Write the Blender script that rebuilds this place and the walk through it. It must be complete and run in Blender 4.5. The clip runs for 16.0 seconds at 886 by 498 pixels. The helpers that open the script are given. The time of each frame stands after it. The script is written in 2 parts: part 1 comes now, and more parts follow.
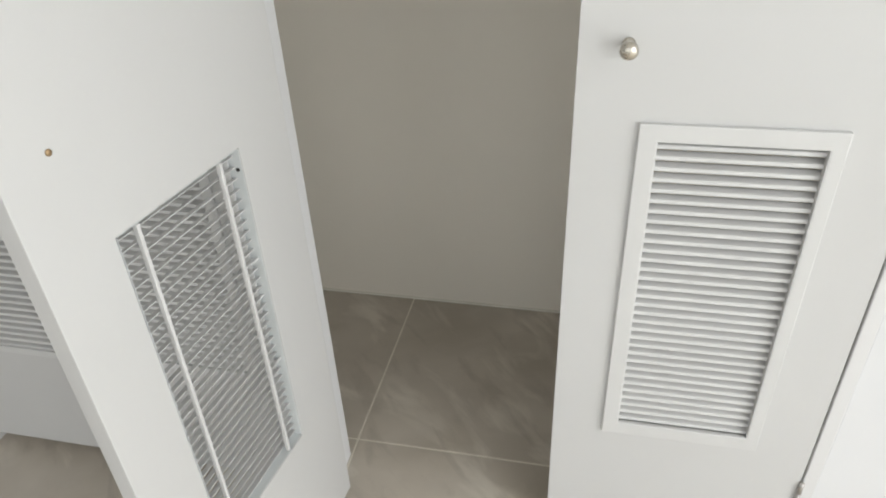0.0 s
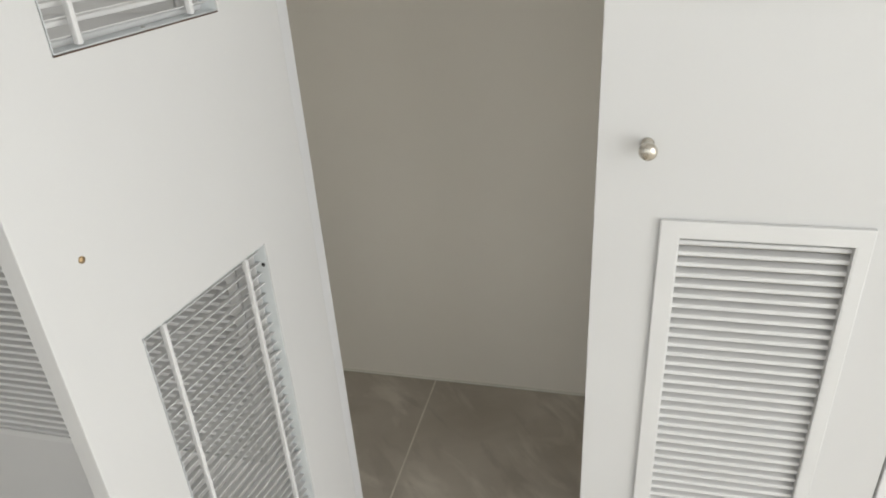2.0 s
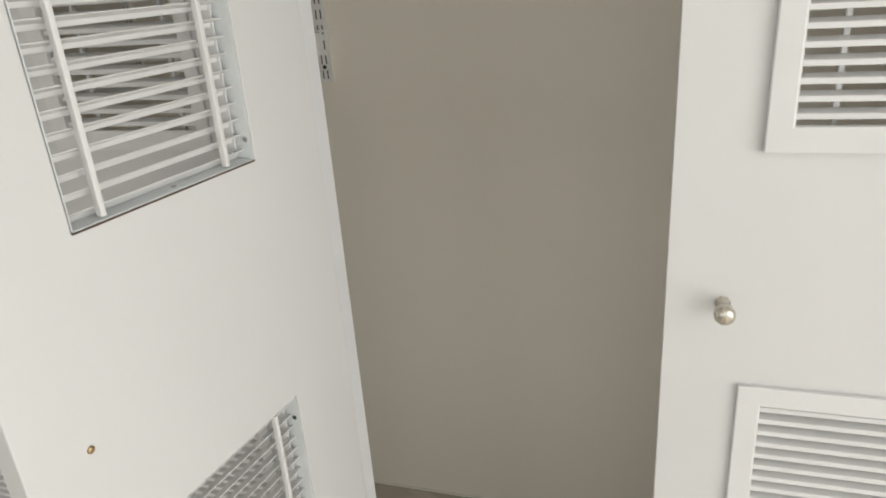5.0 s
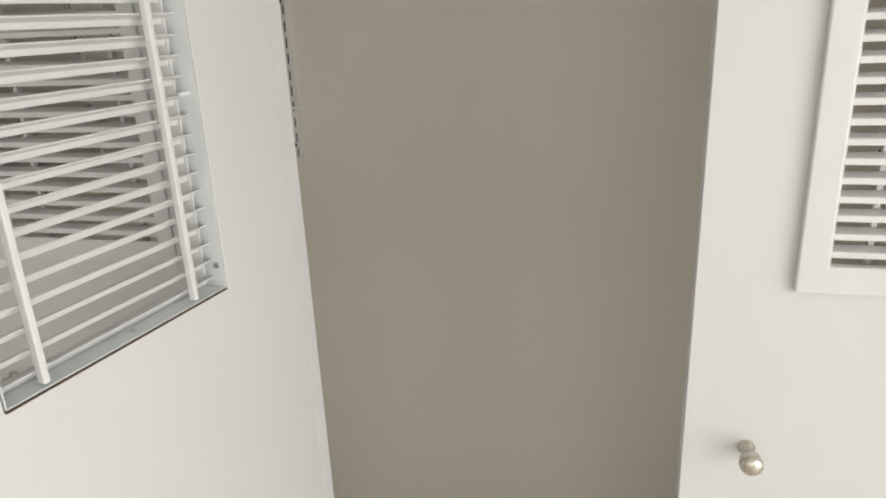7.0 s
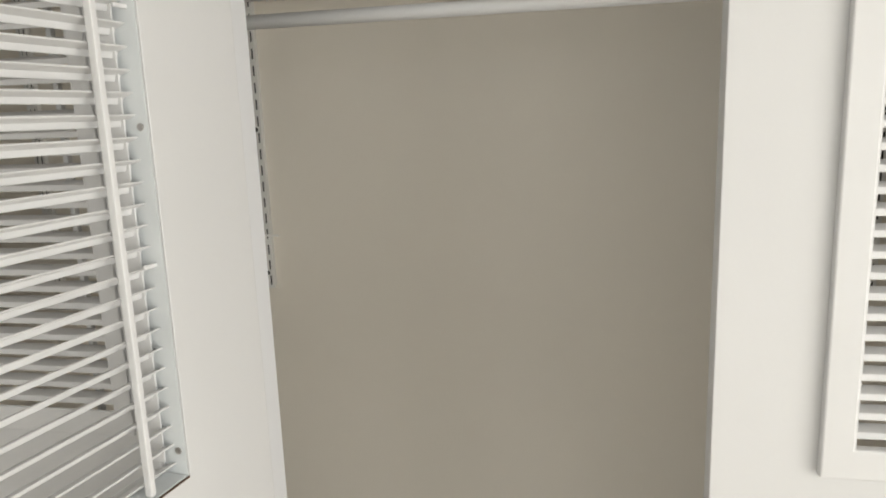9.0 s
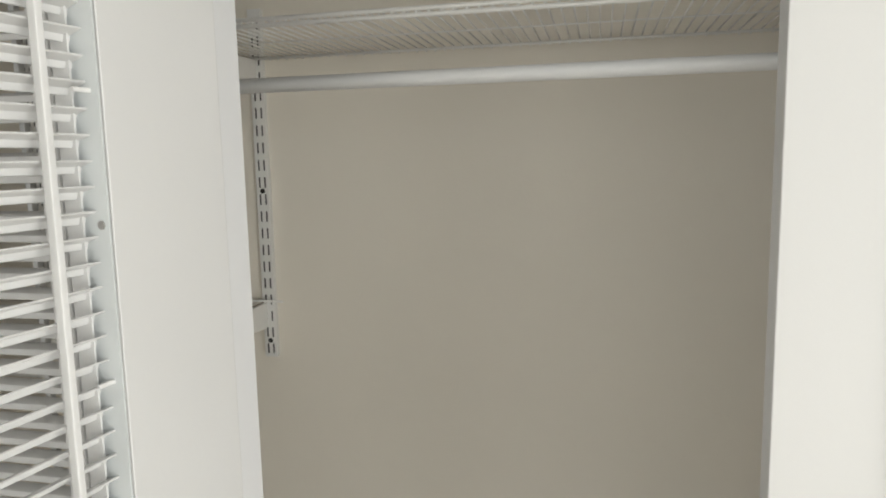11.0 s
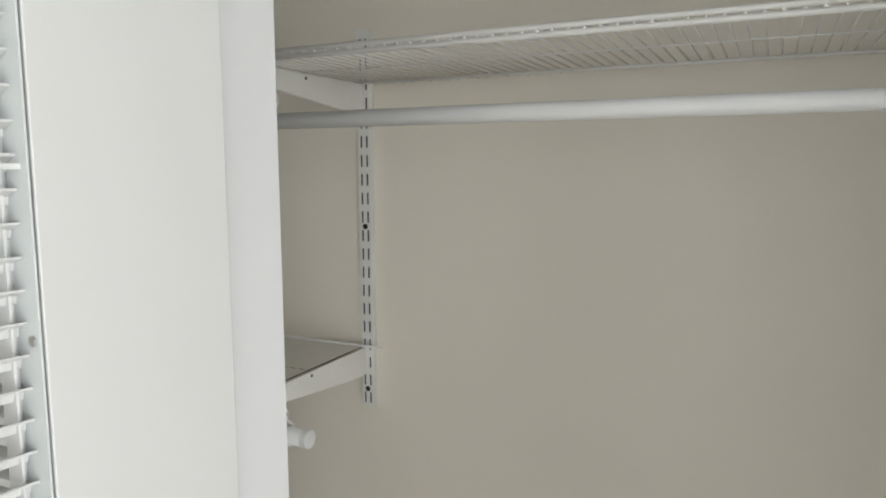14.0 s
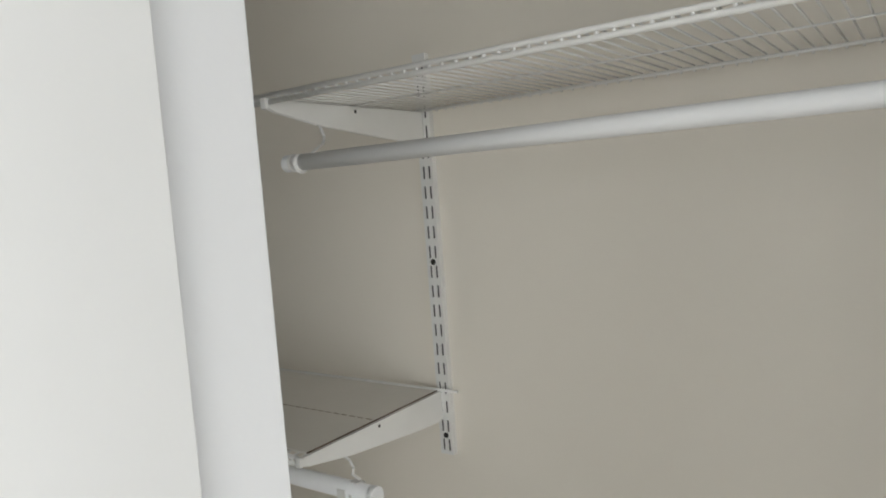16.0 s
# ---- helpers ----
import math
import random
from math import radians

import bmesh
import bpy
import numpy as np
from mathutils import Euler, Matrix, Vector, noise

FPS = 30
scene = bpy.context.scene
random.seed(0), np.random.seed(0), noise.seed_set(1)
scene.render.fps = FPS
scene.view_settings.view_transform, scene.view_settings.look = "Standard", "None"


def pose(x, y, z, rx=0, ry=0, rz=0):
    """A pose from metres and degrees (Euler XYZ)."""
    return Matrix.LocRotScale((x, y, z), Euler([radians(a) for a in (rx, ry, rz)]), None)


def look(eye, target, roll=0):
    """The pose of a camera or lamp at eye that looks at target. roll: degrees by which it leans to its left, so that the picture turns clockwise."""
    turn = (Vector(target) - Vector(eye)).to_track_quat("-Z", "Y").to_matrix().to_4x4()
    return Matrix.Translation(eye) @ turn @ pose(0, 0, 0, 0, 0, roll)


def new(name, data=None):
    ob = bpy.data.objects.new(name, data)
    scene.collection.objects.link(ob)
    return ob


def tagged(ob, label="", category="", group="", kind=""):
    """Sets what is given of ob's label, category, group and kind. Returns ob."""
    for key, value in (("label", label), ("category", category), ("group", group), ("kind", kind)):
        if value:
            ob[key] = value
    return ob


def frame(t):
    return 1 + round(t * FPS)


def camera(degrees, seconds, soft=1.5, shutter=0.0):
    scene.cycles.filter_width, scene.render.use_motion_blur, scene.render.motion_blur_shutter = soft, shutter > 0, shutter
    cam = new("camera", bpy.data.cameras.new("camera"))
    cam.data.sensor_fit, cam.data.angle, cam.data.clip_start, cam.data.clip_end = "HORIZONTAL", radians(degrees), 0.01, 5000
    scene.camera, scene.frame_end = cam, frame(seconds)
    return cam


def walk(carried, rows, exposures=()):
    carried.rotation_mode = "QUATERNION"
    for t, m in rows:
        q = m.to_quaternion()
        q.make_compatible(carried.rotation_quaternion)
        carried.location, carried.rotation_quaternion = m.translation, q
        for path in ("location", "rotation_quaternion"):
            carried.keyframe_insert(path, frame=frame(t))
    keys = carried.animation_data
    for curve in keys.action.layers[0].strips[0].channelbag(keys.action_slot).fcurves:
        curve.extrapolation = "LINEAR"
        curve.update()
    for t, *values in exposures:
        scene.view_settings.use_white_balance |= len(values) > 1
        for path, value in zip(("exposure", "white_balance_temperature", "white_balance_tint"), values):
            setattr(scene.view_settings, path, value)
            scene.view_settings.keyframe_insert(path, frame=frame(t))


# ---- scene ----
cam = camera(65.1, 16.0, soft=1.9)
PATH = [
    (0, (0.479, -0.871, 1.267), (0.089, 0.748, 0.16), -2.8),
    (0.5, (0.476, -0.869, 1.273), (0.079, 0.77, 0.198), -2.8),
    (1, (0.477, -0.867, 1.281), (0.059, 0.793, 0.247), -3.2),
    (1.5, (0.477, -0.864, 1.289), (0.042, 0.825, 0.309), -3.4),
    (2, (0.476, -0.856, 1.3), (0.012, 0.85, 0.364), -3.7),
    (2.5, (0.47, -0.845, 1.308), (-0.013, 0.875, 0.41), -3.7),
    (3, (0.468, -0.829, 1.317), (-0.069, 0.888, 0.443), -4.3),
    (3.5, (0.462, -0.809, 1.326), (-0.131, 0.901, 0.476), -5.0),
    (4, (0.462, -0.789, 1.335), (-0.181, 0.924, 0.527), -5.3),
    (6.5, (0.383, -0.673, 1.412), (-0.081, 1.149, 0.73), -2.6),
    (7, (0.374, -0.651, 1.424), (-0.094, 1.185, 0.783), -2.5),
    (7.5, (0.364, -0.633, 1.435), (-0.096, 1.228, 0.865), -2.2),
    (8, (0.361, -0.621, 1.442), (-0.09, 1.27, 0.969), -2.1),
    (8.5, (0.352, -0.602, 1.467), (-0.071, 1.303, 1.029), -2.1),
    (9, (0.344, -0.588, 1.478), (-0.047, 1.337, 1.098), -2.1),
    (11.5, (0.338, -0.474, 1.532), (-0.15, 1.448, 1.272), -0.9),
    (12, (0.345, -0.447, 1.544), (-0.214, 1.455, 1.282), -1.2),
    (12.5, (0.347, -0.416, 1.548), (-0.278, 1.469, 1.308), -1.6),
    (13, (0.347, -0.383, 1.556), (-0.348, 1.478, 1.329), -1.0),
    (13.5, (0.348, -0.353, 1.544), (-0.426, 1.48, 1.341), -0.3),
    (14, (0.349, -0.319, 1.567), (-0.505, 1.474, 1.326), -0.2),
    (14.5, (0.353, -0.286, 1.575), (-0.599, 1.455, 1.328), -0.7),
    (15, (0.357, -0.256, 1.576), (-0.667, 1.447, 1.354), -2.0),
    (15.5, (0.37, -0.225, 1.572), (-0.732, 1.433, 1.383), -3.5),
    (16, (0.372, -0.203, 1.577), (-0.775, 1.427, 1.407), -4.2),
]
EXPOSURES = [(0.0, -0.37, 6430, 9.4), (4.0, -0.43, 6660, 10.0), (7.0, -0.29, 6760, 10.4), (9.0, -0.20, 6780, 10.4), (12.0, -0.12, 6540, 8.0), (16.0, 0.02, 6320, 9.2)]
walk(cam, [(t, look(eye, target, roll)) for t, eye, target, roll in PATH], EXPOSURES)

# ---- world and light ----
world = bpy.data.worlds.new("daylight")
scene.world = world
world.use_nodes = True
wn = world.node_tree.nodes
sky = wn.new("ShaderNodeTexSky")
sky.sky_type, sky.sun_disc = "NISHITA", False
sky.sun_elevation, sky.sun_rotation = radians(46), radians(-20)
wn["Background"].inputs["Strength"].default_value = 0.12
world.node_tree.links.new(sky.outputs["Color"], wn["Background"].inputs["Color"])
sun = new("sun", bpy.data.lights.new("sun", "SUN"))
sun.data.energy, sun.data.angle, sun.data.color = 2.0, radians(0.5), (1, 0.95, 0.88)
sun.matrix_world = look((-3, 8, 9), (0, 0, 0))

# Daylight coming in through the two windows of the room.
def window_lamp(name, eye, target, width, height, watts, colour):
    lamp = new(name, bpy.data.lights.new(name, "AREA"))
    lamp.data.shape, lamp.data.size, lamp.data.size_y = "RECTANGLE", width, height
    lamp.data.energy, lamp.data.color = watts, colour
    lamp.matrix_world = look(eye, target)
    return lamp

window_lamp("window_light_side", (1.95, -1.75, 1.2), (0, -1.75, 0.75), 2.6, 2.0, 72, (1.0, 0.995, 0.955))
window_lamp("window_light_rear", (0.1, -3.35, 1.2), (0.1, 0, 0.5), 3.5, 2.0, 31, (1.0, 0.995, 0.955))

# ---- materials ----
def material(name, colour, rough=0.5, metal=0.0, spread=0.06, scale=3.0, grain=250.0, bump=0.03, tint=None, random_tone=0.0):
    m = bpy.data.materials.new(name)
    m.use_nodes = True
    t = m.node_tree
    n, l = t.nodes, t.links
    b = n["Principled BSDF"]
    co = n.new("ShaderNodeTexCoord")
    big = n.new("ShaderNodeTexNoise")
    big.inputs["Scale"].default_value, big.inputs["Detail"].default_value = scale, 5
    fine = n.new("ShaderNodeTexNoise")
    fine.inputs["Scale"].default_value, fine.inputs["Detail"].default_value = grain, 3
    geo = n.new("ShaderNodeNewGeometry")
    for x in (big, fine):
        l.new(geo.outputs["Position"], x.inputs["Vector"])
    ramp = n.new("ShaderNodeValToRGB")
    low = tuple(c * (1 - spread) for c in (tint or colour))
    ramp.color_ramp.elements[0].position, ramp.color_ramp.elements[1].position = 0.35, 0.65
    ramp.color_ramp.elements[0].color, ramp.color_ramp.elements[1].color = (*low, 1), (*colour, 1)
    l.new(big.outputs["Fac"], ramp.inputs["Fac"])
    last = ramp.outputs["Color"]
    if random_tone:
        info = n.new("ShaderNodeObjectInfo")
        span = n.new("ShaderNodeMapRange")
        span.inputs["To Min"].default_value, span.inputs["To Max"].default_value = 1 - random_tone, 1 + random_tone
        mix = n.new("ShaderNodeHueSaturation")
        l.new(info.outputs["Random"], span.inputs["Value"])
        l.new(span.outputs["Result"], mix.inputs["Value"])
        l.new(last, mix.inputs["Color"])
        last = mix.outputs["Color"]
    l.new(last, b.inputs["Base Color"])
    rr = n.new("ShaderNodeMapRange")
    rr.inputs["To Min"].default_value, rr.inputs["To Max"].default_value = max(rough - 0.07, 0.03), min(rough + 0.07, 1)
    l.new(big.outputs["Fac"], rr.inputs["Value"])
    l.new(rr.outputs["Result"], b.inputs["Roughness"])
    b.inputs["Metallic"].default_value = metal
    bm_ = n.new("ShaderNodeBump")
    bm_.inputs["Strength"].default_value, bm_.inputs["Distance"].default_value = bump, 0.002
    l.new(fine.outputs["Fac"], bm_.inputs["Height"])
    l.new(bm_.outputs["Normal"], b.inputs["Normal"])
    return m


def tile_material():
    m = material("grey_porcelain", (0.56, 0.51, 0.44), 0.36, 0, 0.06, 5.0, 300, 0.03, (0.51, 0.46, 0.395), 0.04)
    t = m.node_tree
    n, l = t.nodes, t.links
    b = n["Principled BSDF"]
    geo = n.new("ShaderNodeNewGeometry")

    def layer(turn, stretch, shift, scale, detail, bend, low, high, amount, colour):
        """Mixes one cloud of pigment over what the tile has so far."""
        last = b.inputs["Base Color"].links[0].from_socket
        spin = n.new("ShaderNodeMapping")
        spin.inputs["Rotation"].default_value = (0, 0, radians(turn))
        spin.inputs["Location"].default_value = shift
        l.new(geo.outputs["Position"], spin.inputs["Vector"])
        pull = n.new("ShaderNodeMapping")
        pull.inputs["Scale"].default_value = stretch
        l.new(spin.outputs["Vector"], pull.inputs["Vector"])
        cloud = n.new("ShaderNodeTexNoise")
        cloud.inputs["Scale"].default_value, cloud.inputs["Detail"].default_value = scale, detail
        cloud.inputs["Distortion"].default_value, cloud.inputs["Roughness"].default_value = bend, 0.5
        l.new(pull.outputs["Vector"], cloud.inputs["Vector"])
        span = n.new("ShaderNodeMapRange")
        span.inputs["From Min"].default_value, span.inputs["From Max"].default_value = low, high
        span.inputs["To Max"].default_value = amount
        l.new(cloud.outputs["Fac"], span.inputs["Value"])
        mix = n.new("ShaderNodeMixRGB")
        mix.inputs["Color2"].default_value = (*colour, 1)
        l.new(span.outputs["Result"], mix.inputs["Fac"])
        l.new(last, mix.inputs["Color1"])
        l.new(mix.outputs["Color"], b.inputs["Base Color"])

    layer(-25, (1.0, 1.7, 1), (0.2, 0.1, 0), 2.4, 4, 0.3, 0.46, 0.62, 0.75, (0.42, 0.375, 0.31))
    layer(40, (1.0, 2.4, 1), (0.7, 0.3, 0), 3.4, 6, 0.7, 0.52, 0.64, 0.75, (0.69, 0.64, 0.56))
    layer(48, (1.0, 3.2, 1), (1.3, 0.8, 0), 4.6, 6, 0.6, 0.55, 0.66, 0.5, (0.36, 0.32, 0.27))
    return m


PAINT = material("white_door_paint", (0.605, 0.605, 0.603), 0.4, 0, 0.035, 2.0, 180, 0.04)
TRIM = material("white_trim_paint", (0.70, 0.70, 0.705), 0.42, 0, 0.04, 4.0, 200, 0.04)
GRILLE = material("white_enamel", (0.64, 0.64, 0.638), 0.35, 0, 0.04, 9.0, 300, 0.02)
CLOSET = material("closet_wall_paint", (0.885, 0.835, 0.75), 0.75, 0, 0.04, 1.6, 120, 0.10)
ROOM = material("room_wall_paint", (0.725, 0.73, 0.745), 0.7, 0, 0.04, 1.6, 120, 0.10)
CEIL = material("ceiling_paint", (0.74, 0.735, 0.72), 0.85, 0, 0.03, 1.2, 90, 0.12)
WIRE = material("white_epoxy_coat", (0.88, 0.875, 0.855), 0.35, 0, 0.05, 12.0, 300, 0.02)
ROD = material("white_rod_coat", (0.93, 0.94, 0.95), 0.5, 0, 0.02, 8.0, 300, 0.02)
NICKEL = material("brushed_nickel", (0.62, 0.58, 0.51), 0.27, 1.0, 0.12, 60, 600, 0.02)
STEEL = material("hinge_steel", (0.58, 0.56, 0.54), 0.45, 1.0, 0.15, 40, 500, 0.03)
BRASS = material("brass_screw", (0.46, 0.33, 0.19), 0.45, 1.0, 0.2, 80, 500, 0.05)
# Near-black: colours in the shade inside slots and holes; also black screw heads.
DARK = material("black_and_recess_shade", (0.035, 0.032, 0.03), 0.8, 0, 0.3, 30, 300, 0.05)
LINER = material("cream_melamine", (0.92, 0.895, 0.85), 0.4, 0, 0.04, 6, 300, 0.03)
DASH_TAN = material("tan_dashes", (0.34, 0.26, 0.20), 0.8, 0, 0.3, 60, 400, 0.1)
RUST = material("brown_edge_grime", (0.12, 0.065, 0.04), 0.8, 0, 0.4, 60, 400, 0.1)
ALU = material("mill_aluminium", (0.68, 0.71, 0.72), 0.42, 0.1, 0.08, 20, 400, 0.02)
GROUT = material("beige_grout", (0.78, 0.74, 0.65), 0.9, 0, 0.12, 14, 400, 0.2)
TILE = tile_material()
GLASS = bpy.data.materials.new("window_glass")
GLASS.use_nodes = True
gb = GLASS.node_tree.nodes["Principled BSDF"]
gb.inputs["Transmission Weight"].default_value, gb.inputs["Roughness"].default_value = 1.0, 0.0

# ---- mesh helpers ----
def mesh_of(bm, name, mat, smooth=False):
    me = bpy.data.meshes.new(name)
    bmesh.ops.recalc_face_normals(bm, faces=bm.faces)
    bm.to_mesh(me)
    bm.free()
    me.materials.append(mat)
    if smooth:
        for p in me.polygons:
            p.use_smooth = True
    return me


def part(name, bm, mat, parent=None, label="", smooth=False):
    me = bm if isinstance(bm, bpy.types.Mesh) else mesh_of(bm, name, mat, smooth)
    ob = new(name, me)
    ob.parent = parent
    return tagged(ob, label)


def thing(name, m, label, category, group="", kind=""):
    ob = new(name)
    ob.empty_display_size = 0.05
    ob.matrix_world = m
    return tagged(ob, label, category, group, kind)


def box(bm, x0, x1, y0, y1, z0, z1, bevel=0.0):
    made = bmesh.ops.create_cube(bm, size=1)["verts"]
    for v in made:
        v.co = Vector(((x0 + x1) / 2 + v.co.x * (x1 - x0), (y0 + y1) / 2 + v.co.y * (y1 - y0), (z0 + z1) / 2 + v.co.z * (z1 - z0)))
    if bevel:
        edges = {e for v in made for e in v.link_edges}
        bmesh.ops.bevel(bm, geom=list(edges), offset=bevel, segments=2, profile=0.5, affect="EDGES")
    return bm


def boxed(*a, bevel=0.0):
    return box(bmesh.new(), *a, bevel=bevel)


def tube(bm, a, b, r, sides=10, r2=None):
    a, b = Vector(a), Vector(b)
    q = (b - a).to_track_quat("Z", "Y").to_matrix().to_4x4()
    bmesh.ops.create_cone(bm, cap_ends=True, segments=sides, radius1=r, radius2=r if r2 is None else r2, depth=(b - a).length,
                          matrix=Matrix.Translation((a + b) / 2) @ q)
    return bm


def bent(bm, points, r, sides=8):
    for a, b in zip(points, points[1:]):
        tube(bm, a, b, r, sides)
    for p in points[1:-1]:
        bmesh.ops.create_uvsphere(bm, u_segments=sides, v_segments=6, radius=r, matrix=Matrix.Translation(p))
    return bm


def lathe(bm, profile, m, sides=24):
    rings = []
    for r, h in profile:
        rings.append([bm.verts.new(m @ Vector((r * math.cos(2 * math.pi * k / sides), r * math.sin(2 * math.pi * k / sides), h))) for k in range(sides)])
    for a, b in zip(rings, rings[1:]):
        for k in range(sides):
            bm.faces.new((a[k], a[(k + 1) % sides], b[(k + 1) % sides], b[k]))
    bm.faces.new(rings[0])
    bm.faces.new(rings[-1])
    return bm


def slab(x0, x1, z0, z1, y0, y1, holes, bevel=0.0):
    """An upright slab with rectangular holes (x0, x1, z0, z1) right through it."""
    xs = sorted({x0, x1, *[min(max(h[k], x0), x1) for h in holes for k in (0, 1)]})
    zs = sorted({z0, z1, *[min(max(h[k], z0), z1) for h in holes for k in (2, 3)]})
    bm = bmesh.new()
    made = {}

    def vert(i, j, k):
        if (i, j, k) not in made:
            made[i, j, k] = bm.verts.new((xs[i], (y0, y1)[k], zs[j]))
        return made[i, j, k]

    def solid(i, j):
        if not (0 <= i < len(xs) - 1 and 0 <= j < len(zs) - 1):
            return False
        cx, cz = (xs[i] + xs[i + 1]) / 2, (zs[j] + zs[j + 1]) / 2
        return not any(h[0] < cx < h[1] and h[2] < cz < h[3] for h in holes)

    for i in range(len(xs) - 1):
        for j in range(len(zs) - 1):
            if not solid(i, j):
                continue
            for k in (0, 1):
                bm.faces.new([vert(*c, k) for c in ((i, j), (i + 1, j), (i + 1, j + 1), (i, j + 1))])
            for (di, dj), (a, b) in (((-1, 0), ((i, j), (i, j + 1))), ((1, 0), ((i + 1, j), (i + 1, j + 1))),
                                     ((0, -1), ((i, j), (i + 1, j))), ((0, 1), ((i, j + 1), (i + 1, j + 1)))):
                if not solid(i + di, j + dj):
                    bm.faces.new((vert(*a, 0), vert(*b, 0), vert(*b, 1), vert(*a, 1)))
    bmesh.ops.recalc_face_normals(bm, faces=bm.faces)
    if bevel:
        sharp = [e for e in bm.edges if len(e.link_faces) == 2 and e.calc_face_angle() > 1.0]
        bmesh.ops.bevel(bm, geom=sharp, offset=bevel, segments=2, profile=0.5, affect="EDGES")
    return bm


def structure(name, bm, mat, label, category):
    return tagged(part(name, bm, mat, None, label), "", category, "", "structure")


# ---- the room and the closet shell ----
WALL_T, TOP = 0.118, 2.05
BACK = 0.711
XL, XR, YB, H = -3.4, 2.0, -3.4, 2.45
CL, CR = -1.02, 1.02
wall_front = structure("wall_closet_front", slab(XL, XR, 0, H, 0, WALL_T, [(-0.854, -0.03, 0, TOP), (0.0, 0.904, 0, TOP)], 0.0015), ROOM,
                       "white painted wall with two closet door openings", "wall")
structure("wall_closet_back", boxed(CL - 0.1, CR + 0.1, BACK, BACK + 0.1, 0, H), CLOSET, "warm off-white painted back wall of the closet", "wall")
structure("wall_closet_side", boxed(CL - 0.1, CL, WALL_T, BACK, 0, H), CLOSET, "warm off-white painted side wall of the closet", "wall")
structure("wall_closet_side", boxed(CR, CR + 0.1, WALL_T, BACK, 0, H), CLOSET, "warm off-white painted side wall of the closet", "wall")
structure("ceiling", boxed(XL - 0.1, XR + 0.1, YB - 0.1, BACK + 0.1, H, H + 0.1), CEIL, "plain white painted ceiling", "ceiling")
structure("wall_left", boxed(XL - 0.12, XL, YB, WALL_T, 0, H), ROOM, "plain white painted room wall", "wall")
side = slab(YB, WALL_T, 0, H, 0, 0.12, [(-3.15, -0.35, 0.1, 2.3)])
side_ob = structure("wall_right", side, ROOM, "white painted room wall with a window", "wall")
side_ob.matrix_world = Matrix.Translation((XR + 0.12, 0, 0)) @ Matrix.Rotation(radians(90), 4, "Z")
rear = structure("wall_rear", slab(XL, XR, 0, H, YB - 0.12, YB, [(-1.7, 1.9, 0.1, 2.3)]), ROOM, "white painted room wall with a window", "wall")


def room_window(name, m, half):
    w = thing(name, m, "white framed sliding glass door letting daylight into the room", "window", "", "structure")
    part("window_frame", slab(-half, half, -1.1, 1.1, 0.03, 0.09, [(0.06 - half, -0.03, -1.04, 1.04), (0.03, half - 0.06, -1.04, 1.04)], 0.003), TRIM, w)
    for x0, x1 in ((0.061 - half, -0.031), (0.031, half - 0.061)):
        pane = part("pane", boxed(x0, x1, 0.056, 0.062, -1.039, 1.039), GLASS, w)
        pane.visible_shadow = False
    return w


room_window("window_1", pose(0.1, YB - 0.12, 1.2), 1.8)
room_window("window_2", pose(XR + 0.12, -1.75, 1.2, 0, 0, 90), 1.4)
structure("ground", boxed(-400, 400, -400, 400, -0.35, -0.3), material("dry_grass", (0.09, 0.11, 0.05), 0.9, 0, 0.3, 0.5, 30, 0.2), "flat grassy ground outside", "ground")

structure("trim", boxed(CL, CR, BACK - 0.006, BACK - 0.0002, 0.0002, 0.006, bevel=0.0015), material("cream_caulk", (0.86, 0.83, 0.75), 0.6, 0, 0.06, 20, 300, 0.05),
          "thin cream caulk bead along the closet floor", "trim")
# Jamb trim beside the closed leaf, standing in the opening.
structure("trim", boxed(0.8794, 0.8814, 0.007, WALL_T - 0.002, 0, TOP - 0.002), TRIM, "white painted door stop", "trim")
structure("trim", boxed(0.8815, 0.9035, -0.003, WALL_T - 0.001, 0, TOP - 0.001, bevel=0.002), TRIM, "white painted door jamb", "trim")

# ---- louvred doors ----
LEAF_T = 0.025
WIDE_PITCH, FINE_PITCH = 0.0170, 0.01648
slat_meshes = {}


def slat_mesh(width):
    """A thin blade that leans down towards the front, with a steep front lip."""
    key = round(width, 4)
    if key not in slat_meshes:
        bm = bmesh.new()
        prof = [(0.0000, -0.0048), (0.0004, -0.0054), (0.0011, -0.0049), (0.0022, -0.0006), (0.0116, 0.0026), (0.0122, 0.0033), (0.0117, 0.0040), (0.0108, 0.0038), (0.0014, 0.0006), (0.0007, 0.0000)]
        ends = [[bm.verts.new((x, y, z)) for y, z in prof] for x in (-width / 2, width / 2)]
        for k in range(len(prof)):
            bm.faces.new((ends[0][k], ends[0][k - 1], ends[1][k - 1], ends[1][k]))
        bm.faces.new(ends[0])
        bm.faces.new(ends[1])
        slat_meshes[key] = mesh_of(bm, "slat", GRILLE)
    return slat_meshes[key]


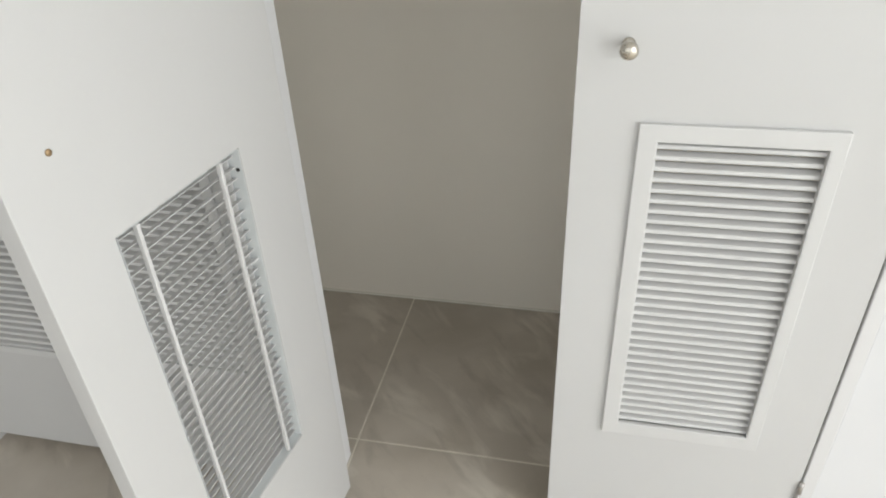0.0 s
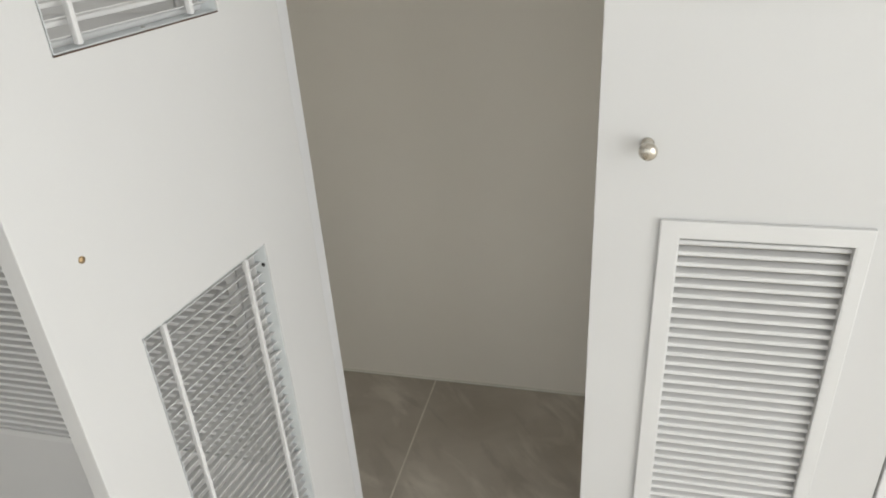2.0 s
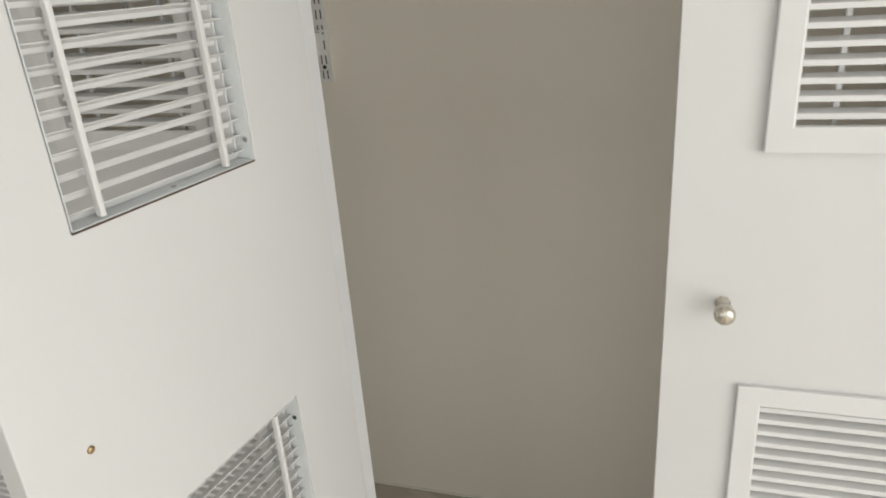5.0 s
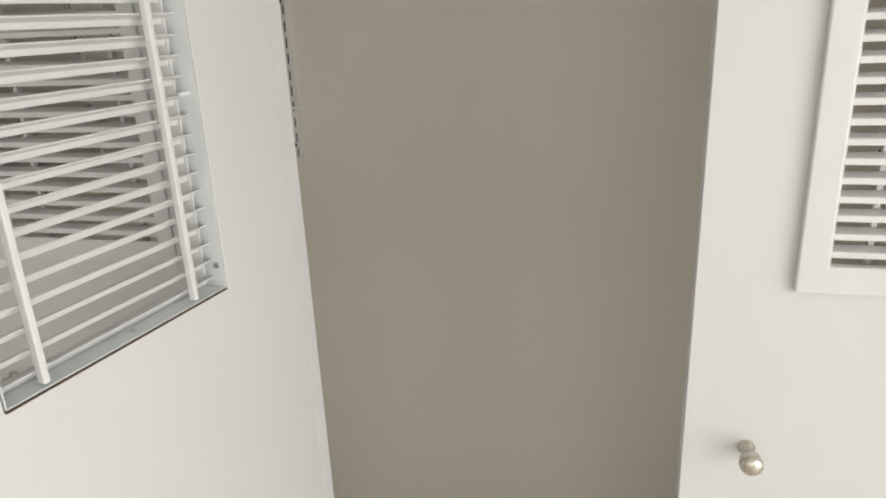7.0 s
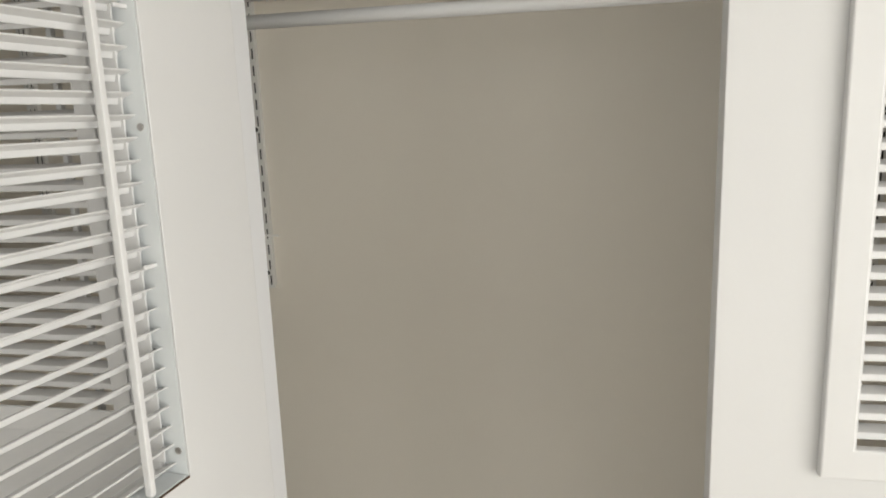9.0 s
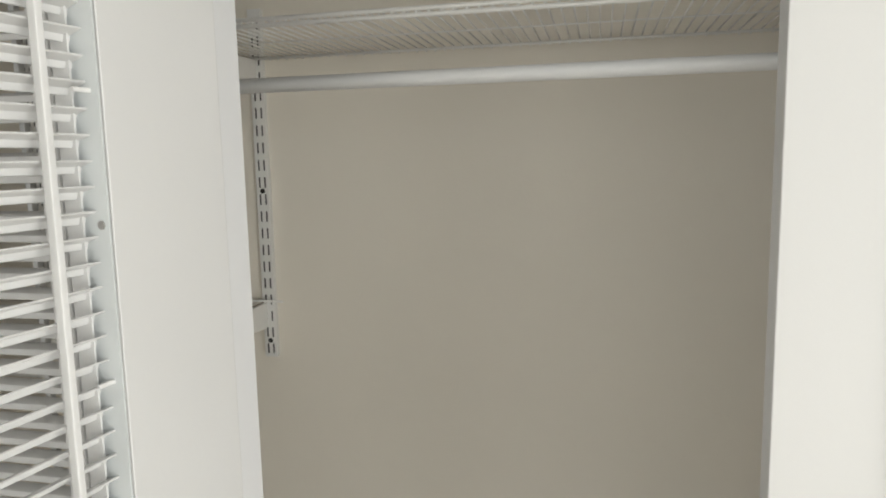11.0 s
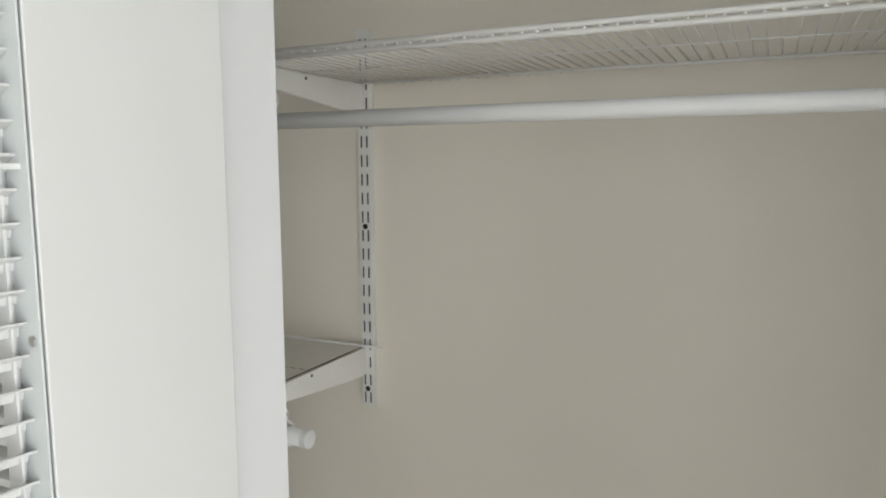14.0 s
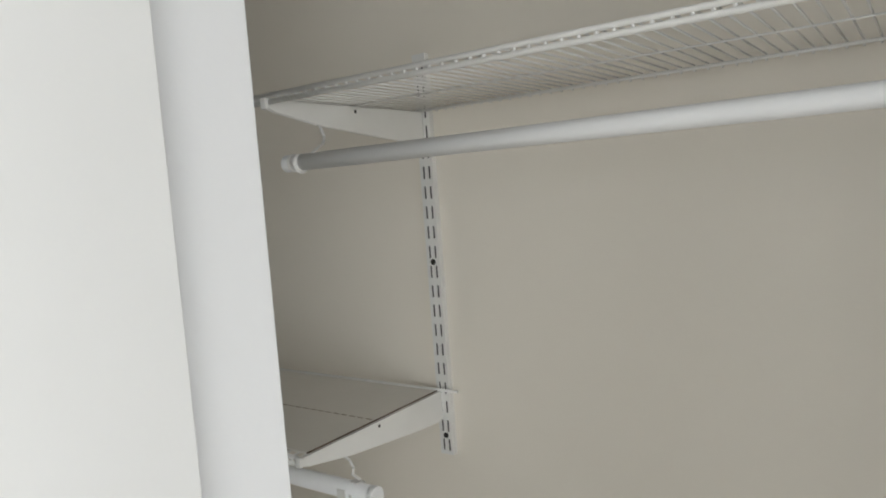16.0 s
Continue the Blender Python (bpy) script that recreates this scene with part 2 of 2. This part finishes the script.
def grille(door, s, u0, u1, z0, z1, raw=False, proud=0.007):
    """A louvred vent grille fitted into the hole u0..u1, z0..z1 of a leaf; s: 1 when the leaf grows to +x."""
    xa, xb = sorted((s * u0, s * u1))
    ma, mb = (0.007, 0.014) if s > 0 else (0.014, 0.008)
    g = part("vent_grille", slab(xa - 0.011, xb + 0.011, z0 - 0.011, z1 + 0.011, -proud, 0.001, [(xa + ma, xb - mb, z0 + (0.006 if s > 0 else 0.0157), z1 - 0.014)], 0.0016),
             GRILLE, door, "white enamelled louvre grille")
    inner = bmesh.new()
    for x in (xa + 0.0015, xb - 0.0025):
        box(inner, x, x + 0.001, 0.0012, 0.0244, z0 + 0.002, z1 - 0.002)
    for z in (z0 + 0.001, z1 - 0.002):
        box(inner, xa + 0.003, xb - 0.003, 0.0012, 0.0236, z, z + 0.001)
    part("channel", inner, ALU, g, "grey aluminium channel")
    for x in (xa + ma - 0.0006, xb - mb - 0.0009):
        part("lip", boxed(x, x + 0.0015, 0.0006 - proud, 0.0065, z0 + 0.0142, z1 - 0.0142), GRILLE, g)
    if s > 0:
        pitch, n, first = (0.0173 if z0 > 1 else WIDE_PITCH), 33, z0 + 0.0087
    elif z0 > 1:
        pitch, n, first = WIDE_PITCH, 32, z0 + 0.0257
    else:
        pitch, n, first = FINE_PITCH, 32, z0 + 0.0220
    width = xb - xa - 0.0056
    for k in range(n):
        ob = part("slat", slat_mesh(width), GRILLE, g)
        ob.location = ((xa + xb) / 2, 0.002, first + k * pitch)
        ob.rotation_euler = (radians(random.uniform(-1.2, 1.2)), 0, 0)
    for u in (u0 + 0.041, u1 - (0.036 if s > 0 else 0.053)):
        bar = boxed(s * u - 0.0028, s * u + 0.0028, 0.0165, 0.0235, z0 + 0.004, z1 - 0.004, bevel=0.001)
        part("support_bar", bar, GRILLE, g)
    for z in (z0 + 0.187, z0 + 0.387):
        tab = boxed(*sorted((s * (u0 + 0.002), s * (u0 + 0.016))), 0.0150, 0.0180, z - 0.0016, z + 0.0016, bevel=0.0006)
        part("tab", tab, GRILLE, g)
    for z in ((z0 + 0.024, z0 + 0.297) if z0 > 1 else (z1 - 0.033,)):
        hole = bmesh.new()
        x = s * (u0 + 0.0032)
        tube(hole, (x - s * 0.0004, 0.018, z), (x + s * 0.0006, 0.018, z), 0.0030, 12)
        part("screw", hole, STEEL if z0 > 1 else DARK, g)
    if raw:
        nail = bmesh.new()
        tube(nail, (s * 0.226, 0.013, z0 + 0.0019), (s * 0.226, 0.013, z0 + 0.0034), 0.0024, 10)
        part("screw", nail, STEEL, g)
        part("raw_edge", boxed(xa + 0.001, xb - 0.001, LEAF_T - 0.0011, LEAF_T + 0.0003, z0 - 0.0006, z0 + 0.0006), RUST, g, "unpainted brown cut edge")
    return g


def knob(door, x, z):
    k = bmesh.new()
    m = Matrix.Translation((x, 0, z)) @ Matrix.Rotation(radians(90), 4, "X")
    lathe(k, [(0.008, 0.0), (0.0082, 0.0015), (0.0055, 0.0035), (0.0048, 0.012), (0.006, 0.017), (0.0102, 0.021), (0.0112, 0.026), (0.0114, 0.030), (0.0098, 0.0345), (0.006, 0.0368), (0.001, 0.0375)], m)
    part("knob", k, NICKEL, door, "brushed nickel round knob", True)


def hinge(door, x, z):
    h = bmesh.new()
    for k in range(3):
        tube(h, (x, -0.004, z - 0.042 + k * 0.0285), (x, -0.004, z - 0.0145 + k * 0.0285), 0.0040, 12)
    part("hinge", h, STEEL, door, "dull steel butt hinge", True)


def closet_door(m, s, width, bottom, lower, upper, u0, u1, label):
    d = thing("closet_door", m, label, "door", "louvred closet doors")
    xa, xb = sorted((0.0, s * width))
    ga, gb_ = sorted((s * u0, s * u1))
    holes = [(ga, gb_, *lower), (ga, gb_, *upper)]
    part("leaf", slab(xa - (0.003 if s > 0 else 0), xb, bottom, 2.035, 0, LEAF_T, holes, 0.0009), PAINT, d)
    for z0, z1 in (lower, upper):
        grille(d, s, u0, u1, z0, z1, bottom < 0.01 and z0 > 1, (0.009 if z0 > 1 else 0.007) if bottom < 0.02 else 0.003)
    kx = s * (width - 0.061)
    knob(d, kx, 0.9975)
    bolt = bmesh.new()
    lathe(bolt, [(0.0038, 0), (0.0037, 0.0010), (0.0028, 0.0020), (0.0010, 0.0022)], Matrix.Translation((kx, LEAF_T, 0.993)) @ Matrix.Rotation(radians(-90), 4, "X"), 16)
    part("screw", bolt, BRASS, d, "brass knob screw", True)
    for z in (0.212, 1.80):
        hinge(d, -s * 0.0015, z)
    return d


OPEN = radians(98)
ox, oy = 0.030 - LEAF_T * math.sin(OPEN), 0.0237 - LEAF_T * math.cos(OPEN)
closet_door(Matrix.Translation((ox, oy, 0)) @ Matrix.Rotation(-OPEN, 4, "Z"), 1, 0.4525, 0.008, (0.303, 0.872), (1.180, 1.752), 0.1165, 0.3525,
            "white painted louvred closet door standing open")
closet_door(pose(0.879, 0, 0), -1, 0.425, 0.012, (0.331, 0.885), (1.181, 1.752), 0.098, 0.329, "white painted louvred closet door, shut")
closet_door(pose(-0.0306, 0, 0), -1, 0.408, 0.045, (0.331, 0.885), (1.177, 1.752), 0.084, 0.312, "white painted louvred closet door, shut beside the post")
closet_door(pose(-0.851, 0, 0), 1, 0.408, 0.045, (0.331, 0.885), (1.177, 1.752), 0.084, 0.310, "white painted louvred closet door, shut at the far end")

# ---- closet fittings ----
FACE = 0.699


def upright(x, z0, z1, holes_at):
    t = thing("shelf_upright", pose(x, 0, 0), "white slotted steel upright screwed to the closet wall", "shelf upright", "shelf uprights")
    slots = []
    z = holes_at[0] + 0.016
    while z + 0.03 < z1:
        z += 0.032
    while z - 0.012 > z0:
        slots += [(sx - 0.0018, sx + 0.0018, z - 0.0098, z + 0.0098) for sx in (-0.0054, 0.0054)]
        z -= 0.032
    body = slab(-0.0125, 0.0125, z0, z1, FACE, FACE + 0.0015, slots)
    part("channel_face", body, WIRE, t)
    for sx in (-1, 1):
        part("channel_side", boxed(*sorted((sx * 0.0125, sx * 0.011)), FACE + 0.0016, BACK - 0.001, z0, z1), WIRE, t)
    # Near-black sheet added behind the slots to stand for the shade inside.
    part("slot_shade", boxed(-0.0105, 0.0105, FACE + 0.006, FACE + 0.007, z0 + 0.001, z1 - 0.001), DARK, t)
    for hz in holes_at:
        s_ = bmesh.new()
        tube(s_, (0, FACE - 0.0008, hz), (0, FACE + 0.001, hz), 0.0048, 14)
        part("screw", s_, DARK, t, "black screw head")
    return t


for ux in (-0.2838, -0.782, 0.832):
    upright(ux, 1.142, 1.792, (1.462, 1.174))


def bracket(x, z, y_tip, half=0.0036):
    """A tapering shelf bracket of two thin plates with a folded top; z: its top."""
    b = thing("shelf_bracket", pose(x, 0, z), "white steel shelf bracket hooked into the upright", "shelf bracket", "shelf brackets")
    for sx in (-half, half - 0.0013):
        bm = bmesh.new()
        prof = [(FACE - 0.0005, 0.0), (FACE - 0.0005, -0.046), (FACE - 0.012, -0.048), (FACE - 0.06, -0.045), (y_tip + 0.09, -0.028), (y_tip + 0.012, -0.014), (y_tip, -0.010), (y_tip, 0.0)]
        ends = [[bm.verts.new((sx + w, y, zz)) for y, zz in prof] for w in (0, 0.0013)]
        for k in range(len(prof)):
            bm.faces.new((ends[0][k], ends[0][k - 1], ends[1][k - 1], ends[1][k]))
        bm.faces.new(ends[0])
        bm.faces.new(ends[1])
        part("plate", bm, WIRE, b)
    part("top_fold", boxed(-half, half, y_tip + 0.002, FACE - 0.002, -0.0002, 0.0010), WIRE, b)
    part("tip", boxed(-half - 0.001, half + 0.001, y_tip - 0.006, y_tip - 0.0003, -0.011, 0.003, bevel=0.0015), WIRE, b)
    # No opening is cut: a near-black disc paints the hole's inner shade.
    hole = bmesh.new()
    for y in (0.54,):
        tube(hole, (half - 0.0002, y, -0.006), (half + 0.0003, y, -0.006), 0.0026, 10)
    part("hole", hole, DARK, b)
    return b


def wire_shelf(x0, x1, z, y_front, label, tail=0.0, lift=-0.0035):
    t = thing("wire_shelf", pose(0, 0, z), label, "shelf", "wire shelves")
    y_back = FACE - 0.006
    w = bmesh.new()
    tube(w, (0, y_front, 0), (0, y_back + 0.004, 0), 0.0013, 6)
    box(w, -0.0017, 0.0017, y_front - 0.0044, y_front - 0.0026, -0.0066, -0.0012)
    tube(w, (0, y_back + 0.0034, 0.001), (0, y_back + 0.0034, -0.0075), 0.0017, 6)
    me = mesh_of(w, "wire", WIRE, True)
    n = int((x1 - x0) / 0.0163)
    for k in range(n + 1):
        ob = part("wire", me, WIRE, t)
        ob.location = (x0 + k * 0.0163, 0, 0.0)
    for y, dz, r, e in ((y_front - 0.0035, 0.0, 0.0030, 0), (y_front - 0.0035, -0.0082, 0.0031, 0), (y_back, lift, 0.0024, tail), (0.55, -0.0016, 0.0012, 0)):
        rail = bmesh.new()
        tube(rail, (x0 - 0.004, y, dz), (x1 + 0.004 + e, y, dz), r, 10)
        part("rail", rail, WIRE, t, "", True)
    return t


wire_shelf(-0.335, CR - 0.01, 1.7065, 0.388, "white coated ventilated wire shelf on brackets")
wire_shelf(CL + 0.01, -0.300, 1.2472, 0.392, "white coated ventilated wire shelf, lower, on brackets", 0.045, 0.0050)
for bx in (-0.287, 0.832):
    bracket(bx, 1.7005, 0.383)
for bx in (-0.2908, -0.782):
    bracket(bx, 1.2476, 0.388)
liner = thing("shelf_liner", pose(0, 0, 1.2490), "thin cream liner board with brown edge on the lower shelf", "shelf liner")
part("board", boxed(CL + 0.012, -0.2914, 0.400, FACE - 0.004, 0.0, 0.0022), LINER, liner)
part("edge", boxed(-0.2912, -0.2904, 0.400, FACE - 0.004, 0.0006, 0.0024), RUST, liner, "dark brown edge")
# A row of thin tan dashes across the board.
dash_line = bmesh.new()
for k in range(27):
    x = -0.298 - k * 0.0163
    box(dash_line, x - 0.010, x + 0.001, 0.5345, 0.536, 0.0016, 0.0026)
part("dash_line", dash_line, DASH_TAN, liner, "dashed brown line")


def closet_rod(x0, x1, y, z, hooks, rad=0.0106, tab=False):
    t = thing("closet_rod", pose(0, y, z), "white round closet rod hung from bracket hooks", "closet rod", "closet rods")
    r = bmesh.new()
    tube(r, (x0, 0, 0), (x1, 0, 0), rad, 24)
    part("tube", r, ROD, t, "", True)
    for xe, sx in ((x0, -1), (x1, 1)):
        c = bmesh.new()
        lathe(c, [(rad + 0.0004, -0.010), (rad + 0.0005, 0.0005), (rad - 0.0004, 0.0014), (0.001, 0.0016)], Matrix.Translation((xe, 0, 0)) @ Matrix.Rotation(radians(90 * sx), 4, "Y"))
        part("end_cap", c, ROD, t)
    for hx, top, lead in hooks:
        h = bmesh.new()
        d = top - z
        pts = [Vector((hx, lead, d)), Vector((hx, lead + 0.010, d - 0.010)), Vector((hx, lead + 0.016, d - 0.022)), Vector((hx, lead + 0.013, d - 0.031)),
               Vector((hx, rad + 0.001, rad * 0.6)), Vector((hx, rad + 0.002, 0.0)), Vector((hx, rad * 0.8, -rad * 0.8 - 0.002)),
               Vector((hx, 0.0, -rad - 0.002)), Vector((hx, -rad * 0.8, -rad * 0.8 - 0.002)), Vector((hx, -rad - 0.002, 0.0))]
        bent(h, pts, 0.0019)
        part("hook", h, WIRE, t, "", True)
        if tab:
            part("saddle", boxed(hx - 0.009, hx + 0.005, -0.005, 0.008, rad - 0.0006, rad + 0.0016, bevel=0.0005), WIRE, t)
            part("tab", boxed(hx - 0.026, hx - 0.011, -rad - 0.0016, -rad + 0.0005, -0.010, 0.0045, bevel=0.0005), WIRE, t)
        else:
            ring = bmesh.new()
            tube(ring, (hx - 0.0125, 0, 0), (hx - 0.0095, 0, 0), rad + 0.0013, 24)
            part("rod_clip", ring, WIRE, t, "", True)
            part("sleeve", tube(bmesh.new(), (hx - 0.0094, 0, 0), (hx + 0.004, 0, 0), rad + 0.0005, 24), WIRE, t, "", True)
    return t


closet_rod(-0.311, CR - 0.02, 0.431, 1.625, ((-0.287, 1.681, 0.031), (0.832, 1.681, 0.031)))
closet_rod(CL + 0.02, -0.255, 0.487, 1.1635, ((-0.2908, 1.222, -0.020), (-0.782, 1.222, -0.020)), 0.0132, True)

# ---- tiled floor, piece by piece ----
grout = structure("floor", boxed(XL - 0.1, XR + 0.1, YB - 0.1, BACK + 0.05, -0.05, -0.0008), GROUT, "grey porcelain tiled floor with beige grout", "floor")
SIZE_X, SIZE_Y, GAP = 1.2, 0.6, 0.0045
tile_bm = boxed(0, SIZE_X - GAP, 0, SIZE_Y - GAP, -0.008, 0.0, bevel=0.0008)
tile_me = mesh_of(tile_bm, "tile", TILE)
for i in range(-3, 2):
    for j in range(-6, 1):
        ob = part("tile", tile_me, TILE, grout)
        ob.location = (0.003 + i * SIZE_X + GAP / 2, 0.164 + j * SIZE_Y + GAP / 2, random.uniform(-0.0002, 0.0002))
